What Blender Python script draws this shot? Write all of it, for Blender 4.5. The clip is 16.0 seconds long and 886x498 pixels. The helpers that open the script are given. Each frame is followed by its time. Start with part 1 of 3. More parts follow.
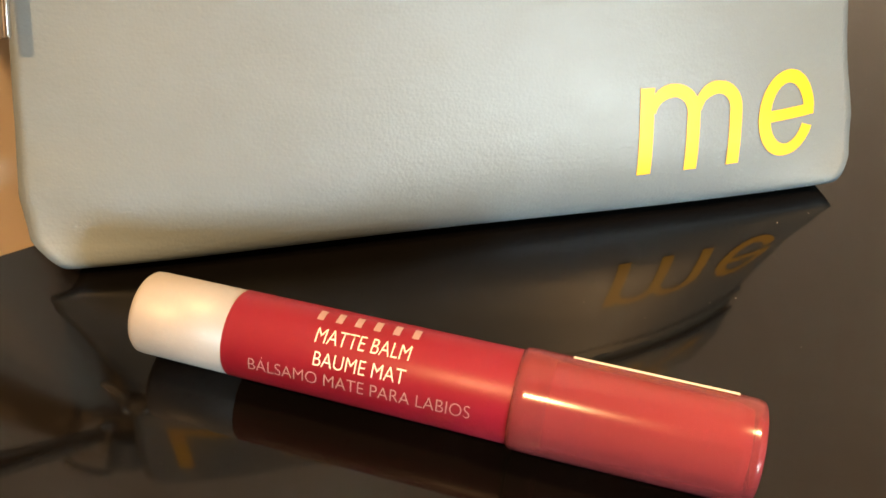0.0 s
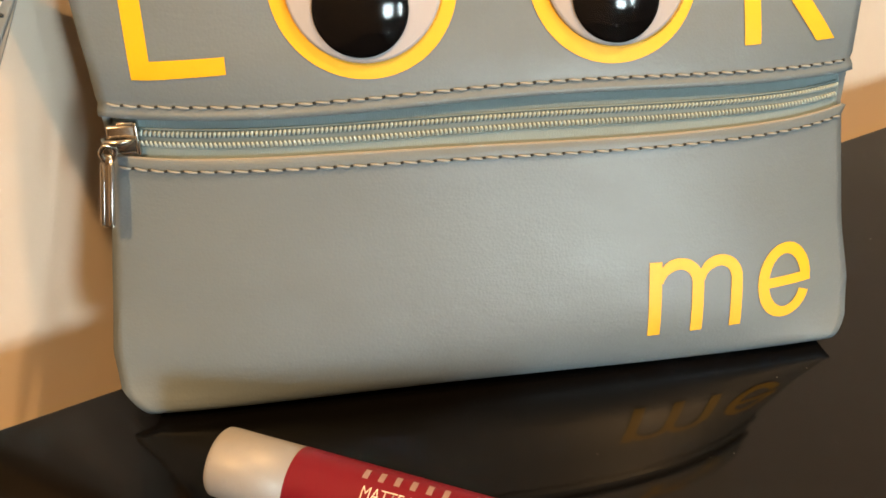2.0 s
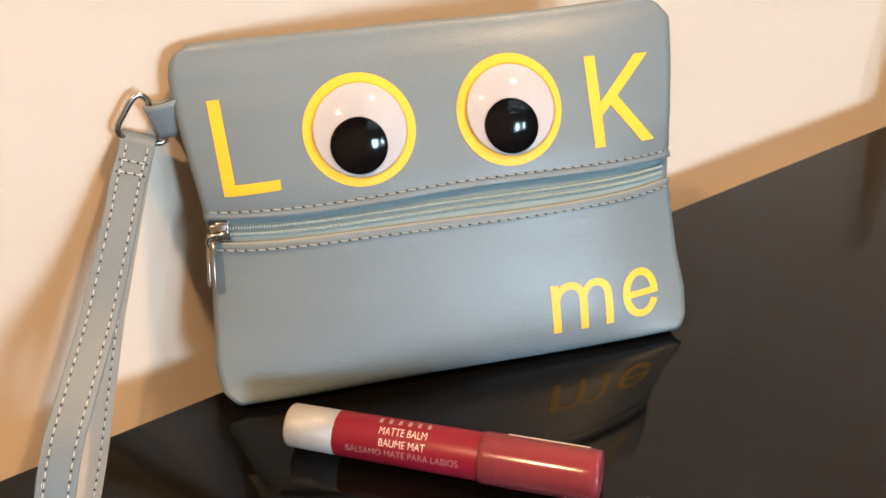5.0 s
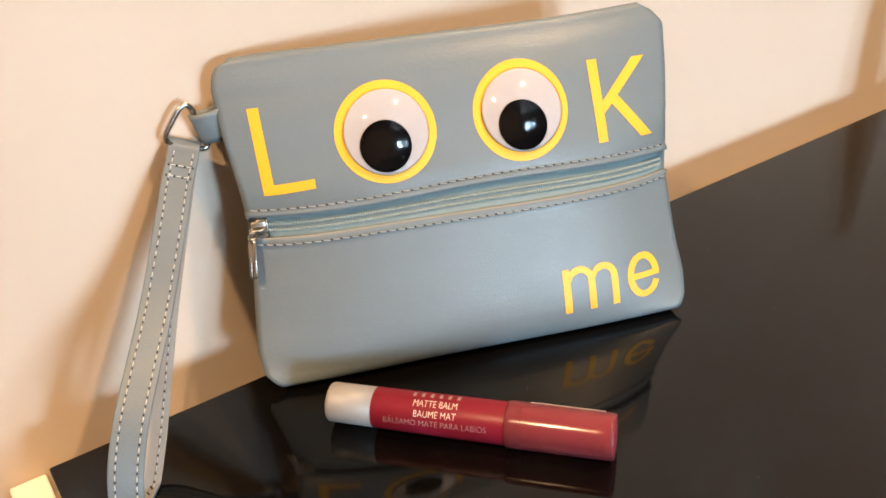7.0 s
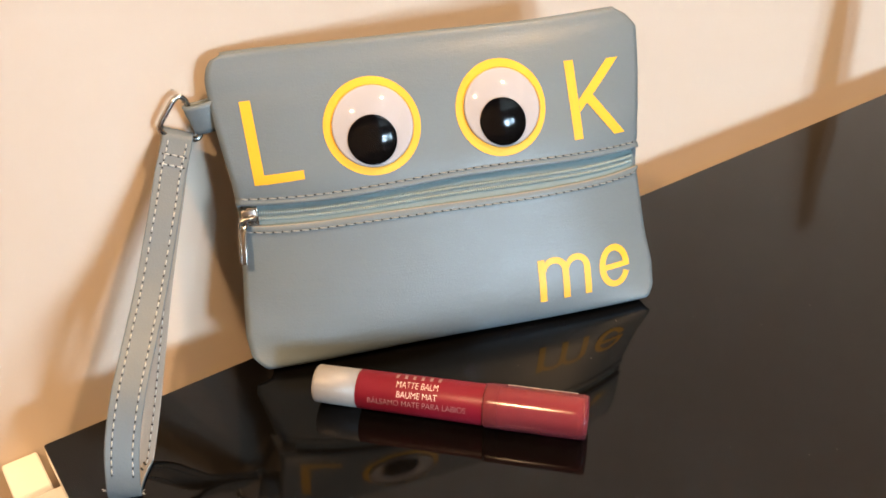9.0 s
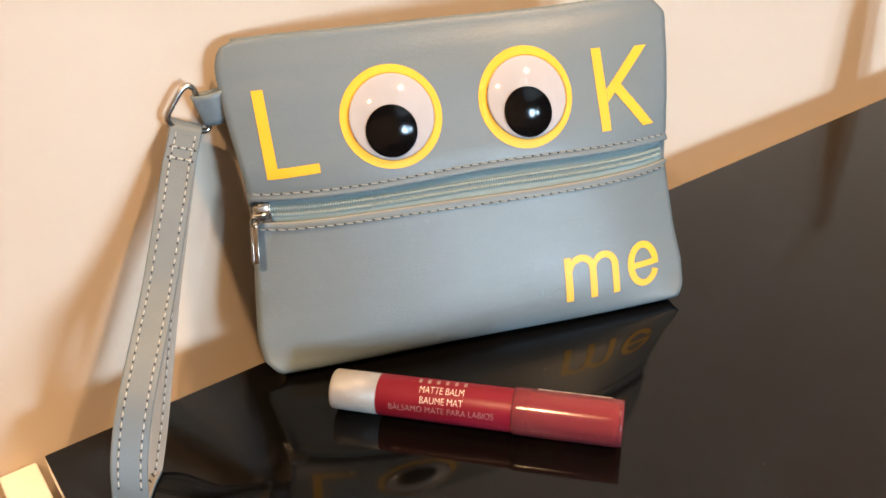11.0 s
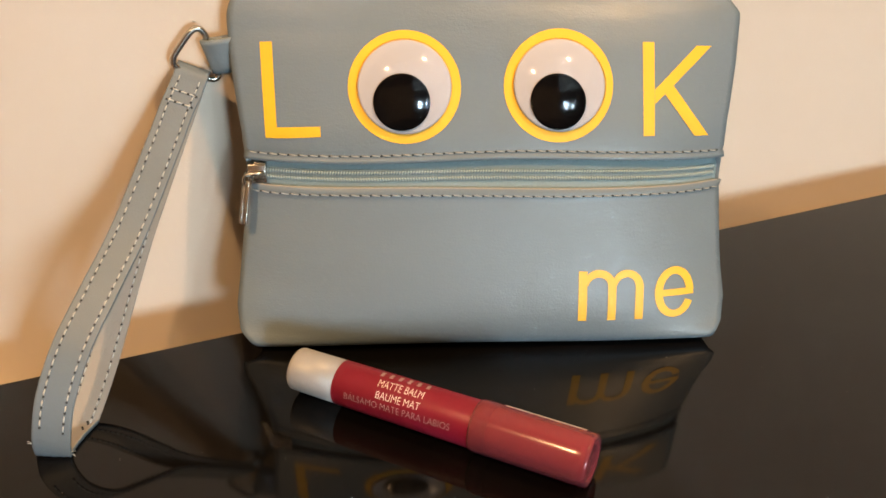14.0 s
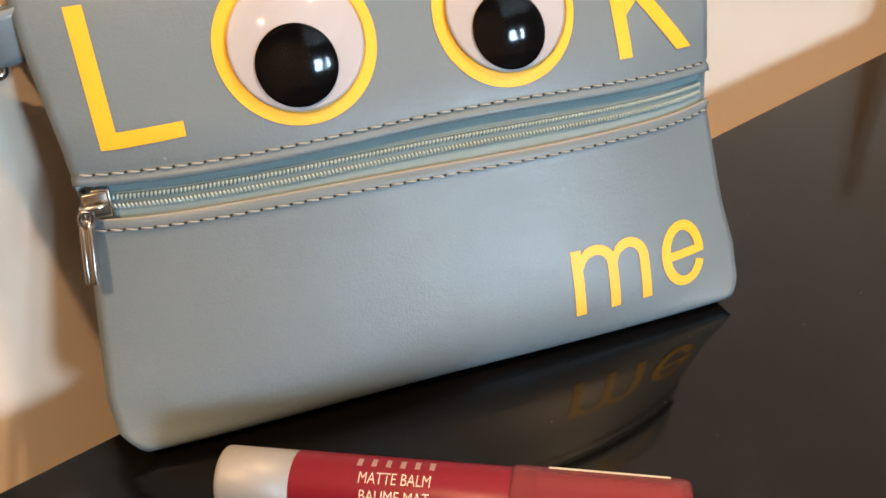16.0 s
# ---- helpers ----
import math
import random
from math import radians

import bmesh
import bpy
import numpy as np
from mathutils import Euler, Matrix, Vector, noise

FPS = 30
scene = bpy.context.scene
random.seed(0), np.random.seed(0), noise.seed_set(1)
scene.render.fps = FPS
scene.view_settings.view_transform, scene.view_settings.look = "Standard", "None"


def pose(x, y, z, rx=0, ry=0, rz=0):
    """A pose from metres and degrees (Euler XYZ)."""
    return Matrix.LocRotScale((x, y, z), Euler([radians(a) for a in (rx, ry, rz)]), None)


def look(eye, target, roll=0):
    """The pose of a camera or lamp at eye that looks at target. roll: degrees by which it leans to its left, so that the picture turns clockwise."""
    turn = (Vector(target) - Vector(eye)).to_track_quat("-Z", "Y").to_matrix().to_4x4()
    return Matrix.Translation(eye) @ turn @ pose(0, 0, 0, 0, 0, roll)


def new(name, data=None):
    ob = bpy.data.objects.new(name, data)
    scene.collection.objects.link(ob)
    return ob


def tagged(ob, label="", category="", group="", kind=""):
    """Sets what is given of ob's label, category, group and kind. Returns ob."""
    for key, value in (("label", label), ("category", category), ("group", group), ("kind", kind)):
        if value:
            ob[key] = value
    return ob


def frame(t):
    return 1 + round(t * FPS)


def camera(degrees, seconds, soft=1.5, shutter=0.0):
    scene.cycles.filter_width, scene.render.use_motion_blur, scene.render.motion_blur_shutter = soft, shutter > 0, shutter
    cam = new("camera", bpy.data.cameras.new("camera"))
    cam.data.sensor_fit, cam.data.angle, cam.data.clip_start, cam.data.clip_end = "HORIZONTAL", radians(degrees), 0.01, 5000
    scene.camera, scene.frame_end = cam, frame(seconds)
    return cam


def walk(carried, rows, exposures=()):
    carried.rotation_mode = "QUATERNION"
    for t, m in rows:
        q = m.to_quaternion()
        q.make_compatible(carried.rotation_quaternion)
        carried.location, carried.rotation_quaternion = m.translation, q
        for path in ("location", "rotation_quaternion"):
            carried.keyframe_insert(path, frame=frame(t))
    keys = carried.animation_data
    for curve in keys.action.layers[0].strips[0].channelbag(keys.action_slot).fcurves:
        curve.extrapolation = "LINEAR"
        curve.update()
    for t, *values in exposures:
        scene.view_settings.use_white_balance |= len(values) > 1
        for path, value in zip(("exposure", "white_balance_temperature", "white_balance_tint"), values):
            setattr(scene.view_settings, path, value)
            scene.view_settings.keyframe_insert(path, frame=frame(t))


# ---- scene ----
LENS = 52.1
cam = camera(LENS, 16.0, soft=1.6)
ROWS = [
    (0.0, -0.0478, -0.1712, 0.1313, 51.34, -1.50, -12.92),
    (0.5, -0.0490, -0.1583, 0.1264, 51.49, -1.99, -12.71),
    (1.0, -0.0443, -0.1562, 0.1336, 51.58, -1.58, -12.34),
    (1.5, -0.0419, -0.1655, 0.1507, 52.90, -1.07, -11.19),
    (2.0, -0.0460, -0.1806, 0.1697, 54.86, -0.25, -9.79),
    (2.5, -0.0488, -0.1977, 0.1875, 56.59, 0.45, -9.85),
    (3.0, -0.0543, -0.2091, 0.1914, 57.06, 1.44, -11.55),
    (3.5, -0.0665, -0.2180, 0.2031, 57.02, 2.17, -14.08),
    (6.0, -0.0591, -0.3337, 0.2422, 60.84, 3.22, -11.83),
    (6.5, -0.0671, -0.3334, 0.2415, 60.48, 3.89, -13.45),
    (7.0, -0.0817, -0.3287, 0.2471, 59.86, 3.90, -14.03),
    (7.5, -0.0788, -0.3308, 0.2500, 59.53, 3.69, -14.55),
    (8.0, -0.0880, -0.3348, 0.2566, 59.21, 3.52, -15.60),
    (8.5, -0.0917, -0.3378, 0.2569, 59.03, 2.94, -15.90),
    (9.0, -0.0919, -0.3431, 0.2562, 59.25, 2.18, -15.47),
    (9.5, -0.0865, -0.3408, 0.2529, 59.51, 2.14, -16.02),
    (10.0, -0.1010, -0.3346, 0.2508, 59.41, 2.48, -16.56),
    (12.5, -0.0811, -0.3176, 0.2295, 60.37, 0.48, -12.26),
    (13.0, -0.0654, -0.3165, 0.2259, 60.71, 0.35, -9.83),
    (13.5, -0.0556, -0.3098, 0.2202, 60.93, -0.24, -7.15),
    (14.0, -0.0355, -0.3122, 0.2126, 61.41, -0.60, -3.40),
    (14.5, -0.0142, -0.3025, 0.1950, 61.51, -0.11, -0.60),
    (15.0, -0.0188, -0.2734, 0.1771, 60.83, 1.64, -4.39),
    (15.5, -0.0495, -0.2337, 0.1749, 59.40, 2.03, -12.62),
    (16.0, -0.0651, -0.2105, 0.1782, 58.21, 3.20, -19.36),
]
LIGHT = [(0.0, 0.29, 8350, 10), (0.5, 0.19, 8450, 10), (1.0, -0.01, 8900, 10), (1.5, -0.18, 8750, 10), (2.0, -0.37, 8350, 10), (2.5, -0.54, 7480, 10), (3.0, -0.7, 7130, 10), (3.5, -0.38, 6830, 10),
         (6.0, -0.2, 6610, 10), (7.5, -0.25, 6660, 10), (10.0, -0.25, 6660, 10), (12.5, -0.31, 6610, 10), (13.5, -0.47, 6910, 10), (14.5, -0.52, 7510, 10), (15.0, -0.59, 7460, 10), (15.5, -0.49, 7110, 10), (16.0, -0.36, 6610, 10)]
walk(cam, [(t, pose(x, y, z, rx, ry, rz)) for t, x, y, z, rx, ry, rz in ROWS], LIGHT)

# ---- the plan: the wall's frame, a along the wall, b out from it, z from the table's top ----
UX, UY = 0.9394, 0.3428
CORNER = (-0.1864, -0.0240)
GAP = 0.0396
OX, OY = CORNER[0] - UY * GAP, CORNER[1] + UX * GAP


def at_wall(a, b, z):
    return Vector((OX + UX * a + UY * b, OY + UY * a - UX * b, z))


WALL_TURN = Matrix.Translation((OX, OY, 0)) @ Matrix(((UX, UY, 0, 0), (UY, -UX, 0, 0), (0, 0, 1, 0), (0, 0, 0, 1)))
FLOOR, CEILING = -0.75, 1.65
A0, A1, B1 = -1.5, 2.3, 3.75
WINDOWS = [(-0.02, 0.52, 0.08, 0.80), (0.82, 1.04, 0.10, 0.76)]

# ---- world and lights ----
world = bpy.data.worlds.new("sky")
scene.world = world
world.use_nodes = True
sky = world.node_tree.nodes.new("ShaderNodeTexSky")
sky.sky_type, sky.sun_disc, sky.sun_elevation, sky.sun_rotation = "NISHITA", False, radians(35), radians(160)
world.node_tree.links.new(sky.outputs["Color"], world.node_tree.nodes["Background"].inputs["Color"])
world.node_tree.nodes["Background"].inputs["Strength"].default_value = 0.1


def area_lamp(name, m, sx, sy, watts, colour, shape="RECTANGLE", spread=180):
    data = bpy.data.lights.new(name, "AREA")
    data.shape, data.size, data.size_y, data.energy, data.color = shape, sx, sy, watts, colour
    data.spread = radians(spread)
    ob = new(name, data)
    ob.matrix_world = m
    return ob


WARM, COOL = (1.0, 0.63, 0.33), (0.54, 0.78, 1.0)
LAMPS = [((0.72, -0.40), 28, 0.085), ((-0.78, -0.92), 37, 0.065)]
for (lx, ly), watts, wide in LAMPS:
    area_lamp("downlight_bulb", pose(lx, ly, CEILING - 0.022), wide, wide, watts, WARM, "DISK", 125)
for a0, a1, z0, z1 in WINDOWS:
    mid = at_wall((a0 + a1) / 2, B1 + 0.06, (z0 + z1) / 2)
    area_lamp("window_daylight", look(mid, mid + Vector((-UY, UX, 0))), a1 - a0 - 0.08, z1 - z0 - 0.08, 104 * (a1 - a0) / 0.54, COOL)


# ---- materials ----
def material(name, colour, rough=0.5, metal=0.0, vary=0.0, vary_scale=40.0, bump=0.0, bump_scale=800.0, bump2=0.0, bump2_scale=60.0, rough_vary=0.0, stretch=(1, 1, 1), pebble=0.0, pebble_scale=1300.0, **extra):
    """A principled material with colour that drifts at a coarse and a fine scale, and relief at two scales."""
    m = bpy.data.materials.new(name)
    m.use_nodes = True
    n, l = m.node_tree.nodes, m.node_tree.links
    b = n["Principled BSDF"]
    b.inputs["Base Color"].default_value = (*colour, 1)
    b.inputs["Roughness"].default_value, b.inputs["Metallic"].default_value = rough, metal
    for key, value in extra.items():
        b.inputs[key.replace("_", " ")].default_value = value
    place = n.new("ShaderNodeTexCoord")
    grow = n.new("ShaderNodeMapping")
    grow.inputs["Scale"].default_value = stretch
    l.new(place.outputs["Object"], grow.inputs["Vector"])

    def grain(scale, detail=4.0):
        t = n.new("ShaderNodeTexNoise")
        t.inputs["Scale"].default_value, t.inputs["Detail"].default_value = scale, detail
        l.new(grow.outputs["Vector"], t.inputs["Vector"])
        return t

    if vary:
        coarse, fine = grain(vary_scale), grain(vary_scale * 14, 2)
        mix = n.new("ShaderNodeMix")
        mix.data_type = "RGBA"
        mix.inputs[6].default_value = (*[c * (1 - vary) for c in colour], 1)
        mix.inputs[7].default_value = (*[min(1, c * (1 + vary)) for c in colour], 1)
        add = n.new("ShaderNodeMath")
        add.operation = "MULTIPLY_ADD"
        l.new(fine.outputs["Fac"], add.inputs[0])
        add.inputs[1].default_value = 0.4
        scale = n.new("ShaderNodeMath")
        scale.operation = "MULTIPLY"
        scale.inputs[1].default_value = 0.6
        l.new(coarse.outputs["Fac"], scale.inputs[0])
        l.new(scale.outputs[0], add.inputs[2])
        l.new(add.outputs[0], mix.inputs[0])
        l.new(mix.outputs[2], b.inputs["Base Color"])
    if rough_vary:
        t = grain(vary_scale * 3)
        r = n.new("ShaderNodeMapRange")
        r.inputs["To Min"].default_value, r.inputs["To Max"].default_value = max(0.0, rough - rough_vary), rough + rough_vary
        l.new(t.outputs["Fac"], r.inputs["Value"])
        l.new(r.outputs["Result"], b.inputs["Roughness"])
    last = None
    for strength, scale, depth in ((bump2, bump2_scale, 0.0008), (bump, bump_scale, 0.00015)):
        if strength:
            t = grain(scale, 6)
            k = n.new("ShaderNodeBump")
            k.inputs["Strength"].default_value, k.inputs["Distance"].default_value = strength, depth
            l.new(t.outputs["Fac"], k.inputs["Height"])
            if last:
                l.new(last.outputs["Normal"], k.inputs["Normal"])
            last = k
    if pebble:
        t, k = n.new("ShaderNodeTexVoronoi"), n.new("ShaderNodeBump")
        t.inputs["Scale"].default_value = pebble_scale
        l.new(place.outputs["Object"], t.inputs["Vector"])
        k.invert = True
        k.inputs["Strength"].default_value, k.inputs["Distance"].default_value = pebble, 0.00022
        l.new(t.outputs["Distance"], k.inputs["Height"])
        if last:
            l.new(last.outputs["Normal"], k.inputs["Normal"])
        last = k
    if last:
        l.new(last.outputs["Normal"], b.inputs["Normal"])
    return m


LEATHER = material("blue_grey_faux_leather", (0.139, 0.176, 0.198), 0.43, vary=0.05, vary_scale=45, bump=0.42, bump_scale=620, bump2=0.12, bump2_scale=110, rough_vary=0.08, stretch=(0.45, 1, 1.7), pebble=0.17, Specular_IOR_Level=0.5)
LINING = material("pale_suede_lining", (0.27, 0.25, 0.22), 0.9, vary=0.08, vary_scale=120, bump=0.7, bump_scale=1500)
THREAD = material("grey_thread", (0.31, 0.325, 0.315), 0.7, vary=0.1, vary_scale=900)
THREAD_PALE = material("pale_thread", (0.50, 0.51, 0.49), 0.7, vary=0.1, vary_scale=900)
# the bag's leather a fifth darker: the strap's weaker light put into colour
LEATHER_SHADED = material("blue_grey_leather_shaded", (0.110, 0.140, 0.158), 0.48, vary=0.05, vary_scale=60, bump=0.35, bump_scale=1100, rough_vary=0.08, pebble=0.2)
TAPE = material("pale_blue_zip_tape", (0.20, 0.27, 0.28), 0.75, vary=0.06, vary_scale=300, bump=0.9, bump_scale=1400, stretch=(3, 1, 0.4))
COIL = material("pale_blue_nylon", (0.40, 0.485, 0.48), 0.32, vary=0.05, vary_scale=400)
YELLOW = material("yellow_vinyl", (0.82, 0.425, 0.020), 0.5, vary=0.04, vary_scale=200, bump=0.15, bump_scale=1500)
STEEL = material("polished_nickel", (0.50, 0.46, 0.41), 0.22, 1.0, vary=0.05, vary_scale=300, rough_vary=0.05)
EYE_WHITE = material("white_plastic", (0.43, 0.425, 0.45), 0.55, vary=0.02, vary_scale=200)
PUPIL = material("black_plastic", (0.0025, 0.0025, 0.003), 0.75, vary=0.2, vary_scale=300, Specular_IOR_Level=0.0)
CLEAR = bpy.data.materials.new("clear_plastic")
CLEAR.use_nodes = True
nodes, links = CLEAR.node_tree.nodes, CLEAR.node_tree.links
nodes.remove(nodes["Principled BSDF"])
clear, gloss, mix, fres = nodes.new("ShaderNodeBsdfTransparent"), nodes.new("ShaderNodeBsdfGlossy"), nodes.new("ShaderNodeMixShader"), nodes.new("ShaderNodeFresnel")
gloss.inputs["Roughness"].default_value, fres.inputs["IOR"].default_value = 0.08, 1.58
clear.inputs["Color"].default_value = (0.97, 0.96, 0.96, 1)
links.new(fres.outputs[0], mix.inputs[0]), links.new(clear.outputs[0], mix.inputs[1]), links.new(gloss.outputs[0], mix.inputs[2])
links.new(mix.outputs[0], nodes["Material Output"].inputs["Surface"])
RED = material("satin_crimson_plastic", (0.165, 0.006, 0.018), 0.40, vary=0.05, vary_scale=150, rough_vary=0.05, Specular_IOR_Level=0.32)
CAP_CORE = material("pinkish_red_inner_plastic", (0.34, 0.035, 0.050), 0.5, vary=0.15, vary_scale=110, stretch=(0.3, 1, 1))
CAP_RED = bpy.data.materials.new("translucent_red_plastic")
CAP_RED.use_nodes = True
nodes, links = CAP_RED.node_tree.nodes, CAP_RED.node_tree.links
nodes.remove(nodes["Principled BSDF"])
clear, milk, body = nodes.new("ShaderNodeBsdfTransparent"), nodes.new("ShaderNodeBsdfDiffuse"), nodes.new("ShaderNodeMixShader")
gloss, mix, fres = nodes.new("ShaderNodeBsdfGlossy"), nodes.new("ShaderNodeMixShader"), nodes.new("ShaderNodeFresnel")
clear.inputs["Color"].default_value, milk.inputs["Color"].default_value = (0.90, 0.42, 0.45, 1), (0.235, 0.044, 0.058, 1)
gloss.inputs["Roughness"].default_value, fres.inputs["IOR"].default_value, body.inputs[0].default_value = 0.17, 1.46, 0.58
links.new(clear.outputs[0], body.inputs[1]), links.new(milk.outputs[0], body.inputs[2])
links.new(fres.outputs[0], mix.inputs[0]), links.new(body.outputs[0], mix.inputs[1]), links.new(gloss.outputs[0], mix.inputs[2])
links.new(mix.outputs[0], nodes["Material Output"].inputs["Surface"])
PEARL = material("satin_silver_plastic", (0.27, 0.258, 0.245), 0.48, 0.12, vary=0.04, vary_scale=250, rough_vary=0.06)
PRINT = material("white_print", (0.66, 0.58, 0.52), 0.5, vary=0.08, vary_scale=900)
PRINT_SILVER = material("silver_print", (0.40, 0.28, 0.27), 0.35, 0.45, vary=0.15, vary_scale=900)
GLASS_TOP = material("black_glass", (0.0020, 0.0018, 0.0017), 0.06, vary=0.3, vary_scale=25, rough_vary=0.02, IOR=1.345)
WALL_PAINT = material("cream_wall_paint", (0.61, 0.51, 0.41), 0.85, vary=0.02, vary_scale=6, bump=0.25, bump_scale=500, bump2=0.10, bump2_scale=60)
WHITE_PAINT = material("white_lacquer", (0.82, 0.79, 0.72), 0.4, vary=0.02, vary_scale=12, bump=0.1, bump_scale=300)
CEILING_PAINT = material("white_ceiling_paint", (0.55, 0.52, 0.48), 0.9, vary=0.02, vary_scale=5, bump=0.2, bump_scale=300)
FLOOR_WOOD = material("brown_wood_floor", (0.17, 0.095, 0.05), 0.4, vary=0.3, vary_scale=5, bump=0.2, bump_scale=200, stretch=(1, 8, 1))
BLACK = material("black_ceramic", (0.010, 0.009, 0.009), 0.25, vary=0.2, vary_scale=60, rough_vary=0.05)
PANE = material("window_glass", (1, 1, 1), 0.0, Transmission_Weight=1.0, IOR=1.02)
SPECK = material("dust", (0.32, 0.29, 0.25), 0.8, vary=0.1, vary_scale=800)
# invented dark colour for the unseen walls, to cut bounced light and reflections
UNSEEN_TAUPE = material("taupe_unseen_wall", (0.17, 0.15, 0.13), 0.85, vary=0.03, vary_scale=5, bump=0.25, bump_scale=300)
# darker than tape and coil: shade between the zip teeth, held in the colour
GROOVE_SHADE = material("grey_blue_groove_shade", (0.13, 0.18, 0.19), 0.6, vary=0.08, vary_scale=400)
RAW_EDGE = material("cream_cut_leather_edge", (0.27, 0.26, 0.235), 0.8, vary=0.12, vary_scale=500, bump=0.6, bump_scale=1500)
LABEL = material("white_film_label", (0.80, 0.78, 0.76), 0.35, vary=0.02, vary_scale=300)
HOLE = material("dark_needle_hole", (0.025, 0.028, 0.028), 0.9, vary=0.2, vary_scale=900)


# ---- building helpers ----
def mesh_of(name, bm, mat, smooth=True):
    me = bpy.data.meshes.new(name)
    bmesh.ops.recalc_face_normals(bm, faces=bm.faces)
    bm.to_mesh(me)
    bm.free()
    me.materials.append(mat)
    if smooth:
        for p in me.polygons:
            p.use_smooth = True
    return me


def part(name, bm, mat, parent=None, label="", smooth=True):
    ob = new(name, mesh_of(name, bm, mat, smooth))
    ob.parent = parent
    return tagged(ob, label)


def thing(name, label, category, kind=""):
    return tagged(new(name), label, category, kind=kind)


def sheet(bm, grid, loop=False):
    """Faces between the rows of points in grid; loop closes every row."""
    rows = [[bm.verts.new(p) for p in row] for row in grid]
    for r0, r1 in zip(rows, rows[1:]):
        n = len(r0)
        for i in range(n if loop else n - 1):
            j = (i + 1) % n
            bm.faces.new((r0[i], r0[j], r1[j], r1[i]))
    return rows


def block(bm, lo, hi, m=Matrix.Identity(4), bevel=0.0, seg=2):
    made = bmesh.ops.create_cube(bm, size=1)["verts"]
    c = [(a + b) / 2 for a, b in zip(lo, hi)]
    s = [b - a for a, b in zip(lo, hi)]
    for v in made:
        v.co = Vector((c[k] + v.co[k] * s[k] for k in range(3)))
    if bevel:
        edges = list({e for v in made for e in v.link_edges})
        out = bmesh.ops.bevel(bm, geom=edges, offset=bevel, segments=seg, affect="EDGES", profile=0.5)
        made = list({v for f in out["faces"] for v in f.verts} | {v for v in made if v.is_valid})
    bmesh.ops.transform(bm, matrix=m, verts=made)


def turned(bm, profile, m=Matrix.Identity(4), n=48):
    """A body of revolution round x from (x, radius) pairs."""
    grid = [[m @ Vector((x, r * math.cos(2 * math.pi * k / n), r * math.sin(2 * math.pi * k / n))) for k in range(n)] for x, r in profile]
    rows = sheet(bm, grid, True)
    for row in (rows[0], rows[-1]):
        bm.faces.new(row)


def tube(bm, points, radius, n=10, closed=False):
    """A wire along points."""
    pts = [Vector(p) for p in points]
    count = len(pts)
    grid, side = [], None
    for i, p in enumerate(pts):
        d = (pts[(i + 1) % count] - pts[i - 1]) if closed else (pts[min(i + 1, count - 1)] - pts[max(i - 1, 0)])
        d.normalize()
        if side is None:
            side = d.orthogonal().normalized()
        side = (side - d * side.dot(d)).normalized()
        up = d.cross(side)
        grid.append([p + (side * math.cos(2 * math.pi * k / n) + up * math.sin(2 * math.pi * k / n)) * radius for k in range(n)])
    if closed:
        grid.append(grid[0])
    rows = sheet(bm, grid, True)
    if closed:
        bmesh.ops.remove_doubles(bm, verts=bm.verts, dist=1e-7)
    else:
        for row in (rows[0], rows[-1]):
            bm.faces.new(row)


def smooth_path(points, steps=12, closed=False):
    """A rounded line through the points."""
    pts = [Vector(p) for p in points]
    n, out = len(pts), []
    for i in range(n if closed else n - 1):
        a, b, c, d = (pts[(i + k) % n] if closed else pts[max(0, min(n - 1, i + k))] for k in (-1, 0, 1, 2))
        for s in range(steps):
            t = s / steps
            out.append(0.5 * (2 * b + (c - a) * t + (2 * a - 5 * b + 4 * c - d) * t * t + (3 * b - a - 3 * c + d) * t ** 3))
    if not closed:
        out.append(pts[-1])
    return out


def stitch(bm, p, along, out, length, width=0.00042):
    """One thread stitch: a small pill that dives into the surface at both ends."""
    along, out = along.normalized(), out.normalized()
    side = along.cross(out).normalized()
    grid = []
    for k in range(5):
        t = k / 4
        c = p + along * (t - 0.5) * length + out * (0.00035 * math.sin(math.pi * t) - 0.00010)
        w = width * (0.55 + 0.45 * math.sin(math.pi * t))
        grid.append([c + side * w * math.cos(a) + out * w * 0.8 * math.sin(a) for a in (0, 1.2566, 2.5133, 3.7699, 5.0265)])
    rows = sheet(bm, grid, True)
    bm.faces.new(rows[0]), bm.faces.new(rows[-1])


def letters(text, size=1.0, bold=0.0):
    """The outline of a word in the built-in font, as a flat bmesh of short triangles with its left, right and baseline known."""
    cu = bpy.data.curves.new("word", "FONT")
    cu.body, cu.size, cu.offset, cu.resolution_u = text, size, bold, 6
    ob = new("word", cu)
    me = bpy.data.meshes.new_from_object(ob)
    bpy.data.objects.remove(ob)
    bm = bmesh.new()
    bm.from_mesh(me)
    bpy.data.meshes.remove(me)
    bmesh.ops.triangulate(bm, faces=bm.faces)
    return bm


# ---- the room ----
room_label = {"wall_back": "plain cream painted wall behind the black table", "wall_front": "unseen taupe wall with two windows, darkened to cut bounced light", "wall_left": "unseen taupe side wall, darkened to cut bounced light", "wall_right": "unseen taupe side wall, darkened to cut bounced light"}


def room_piece(name, boxes, mat, label, category):
    bm = bmesh.new()
    for lo, hi in boxes:
        block(bm, lo, hi)
    ob = part(name, bm, mat, smooth=False)
    ob.matrix_world = WALL_TURN
    return tagged(ob, label, category, kind="structure")


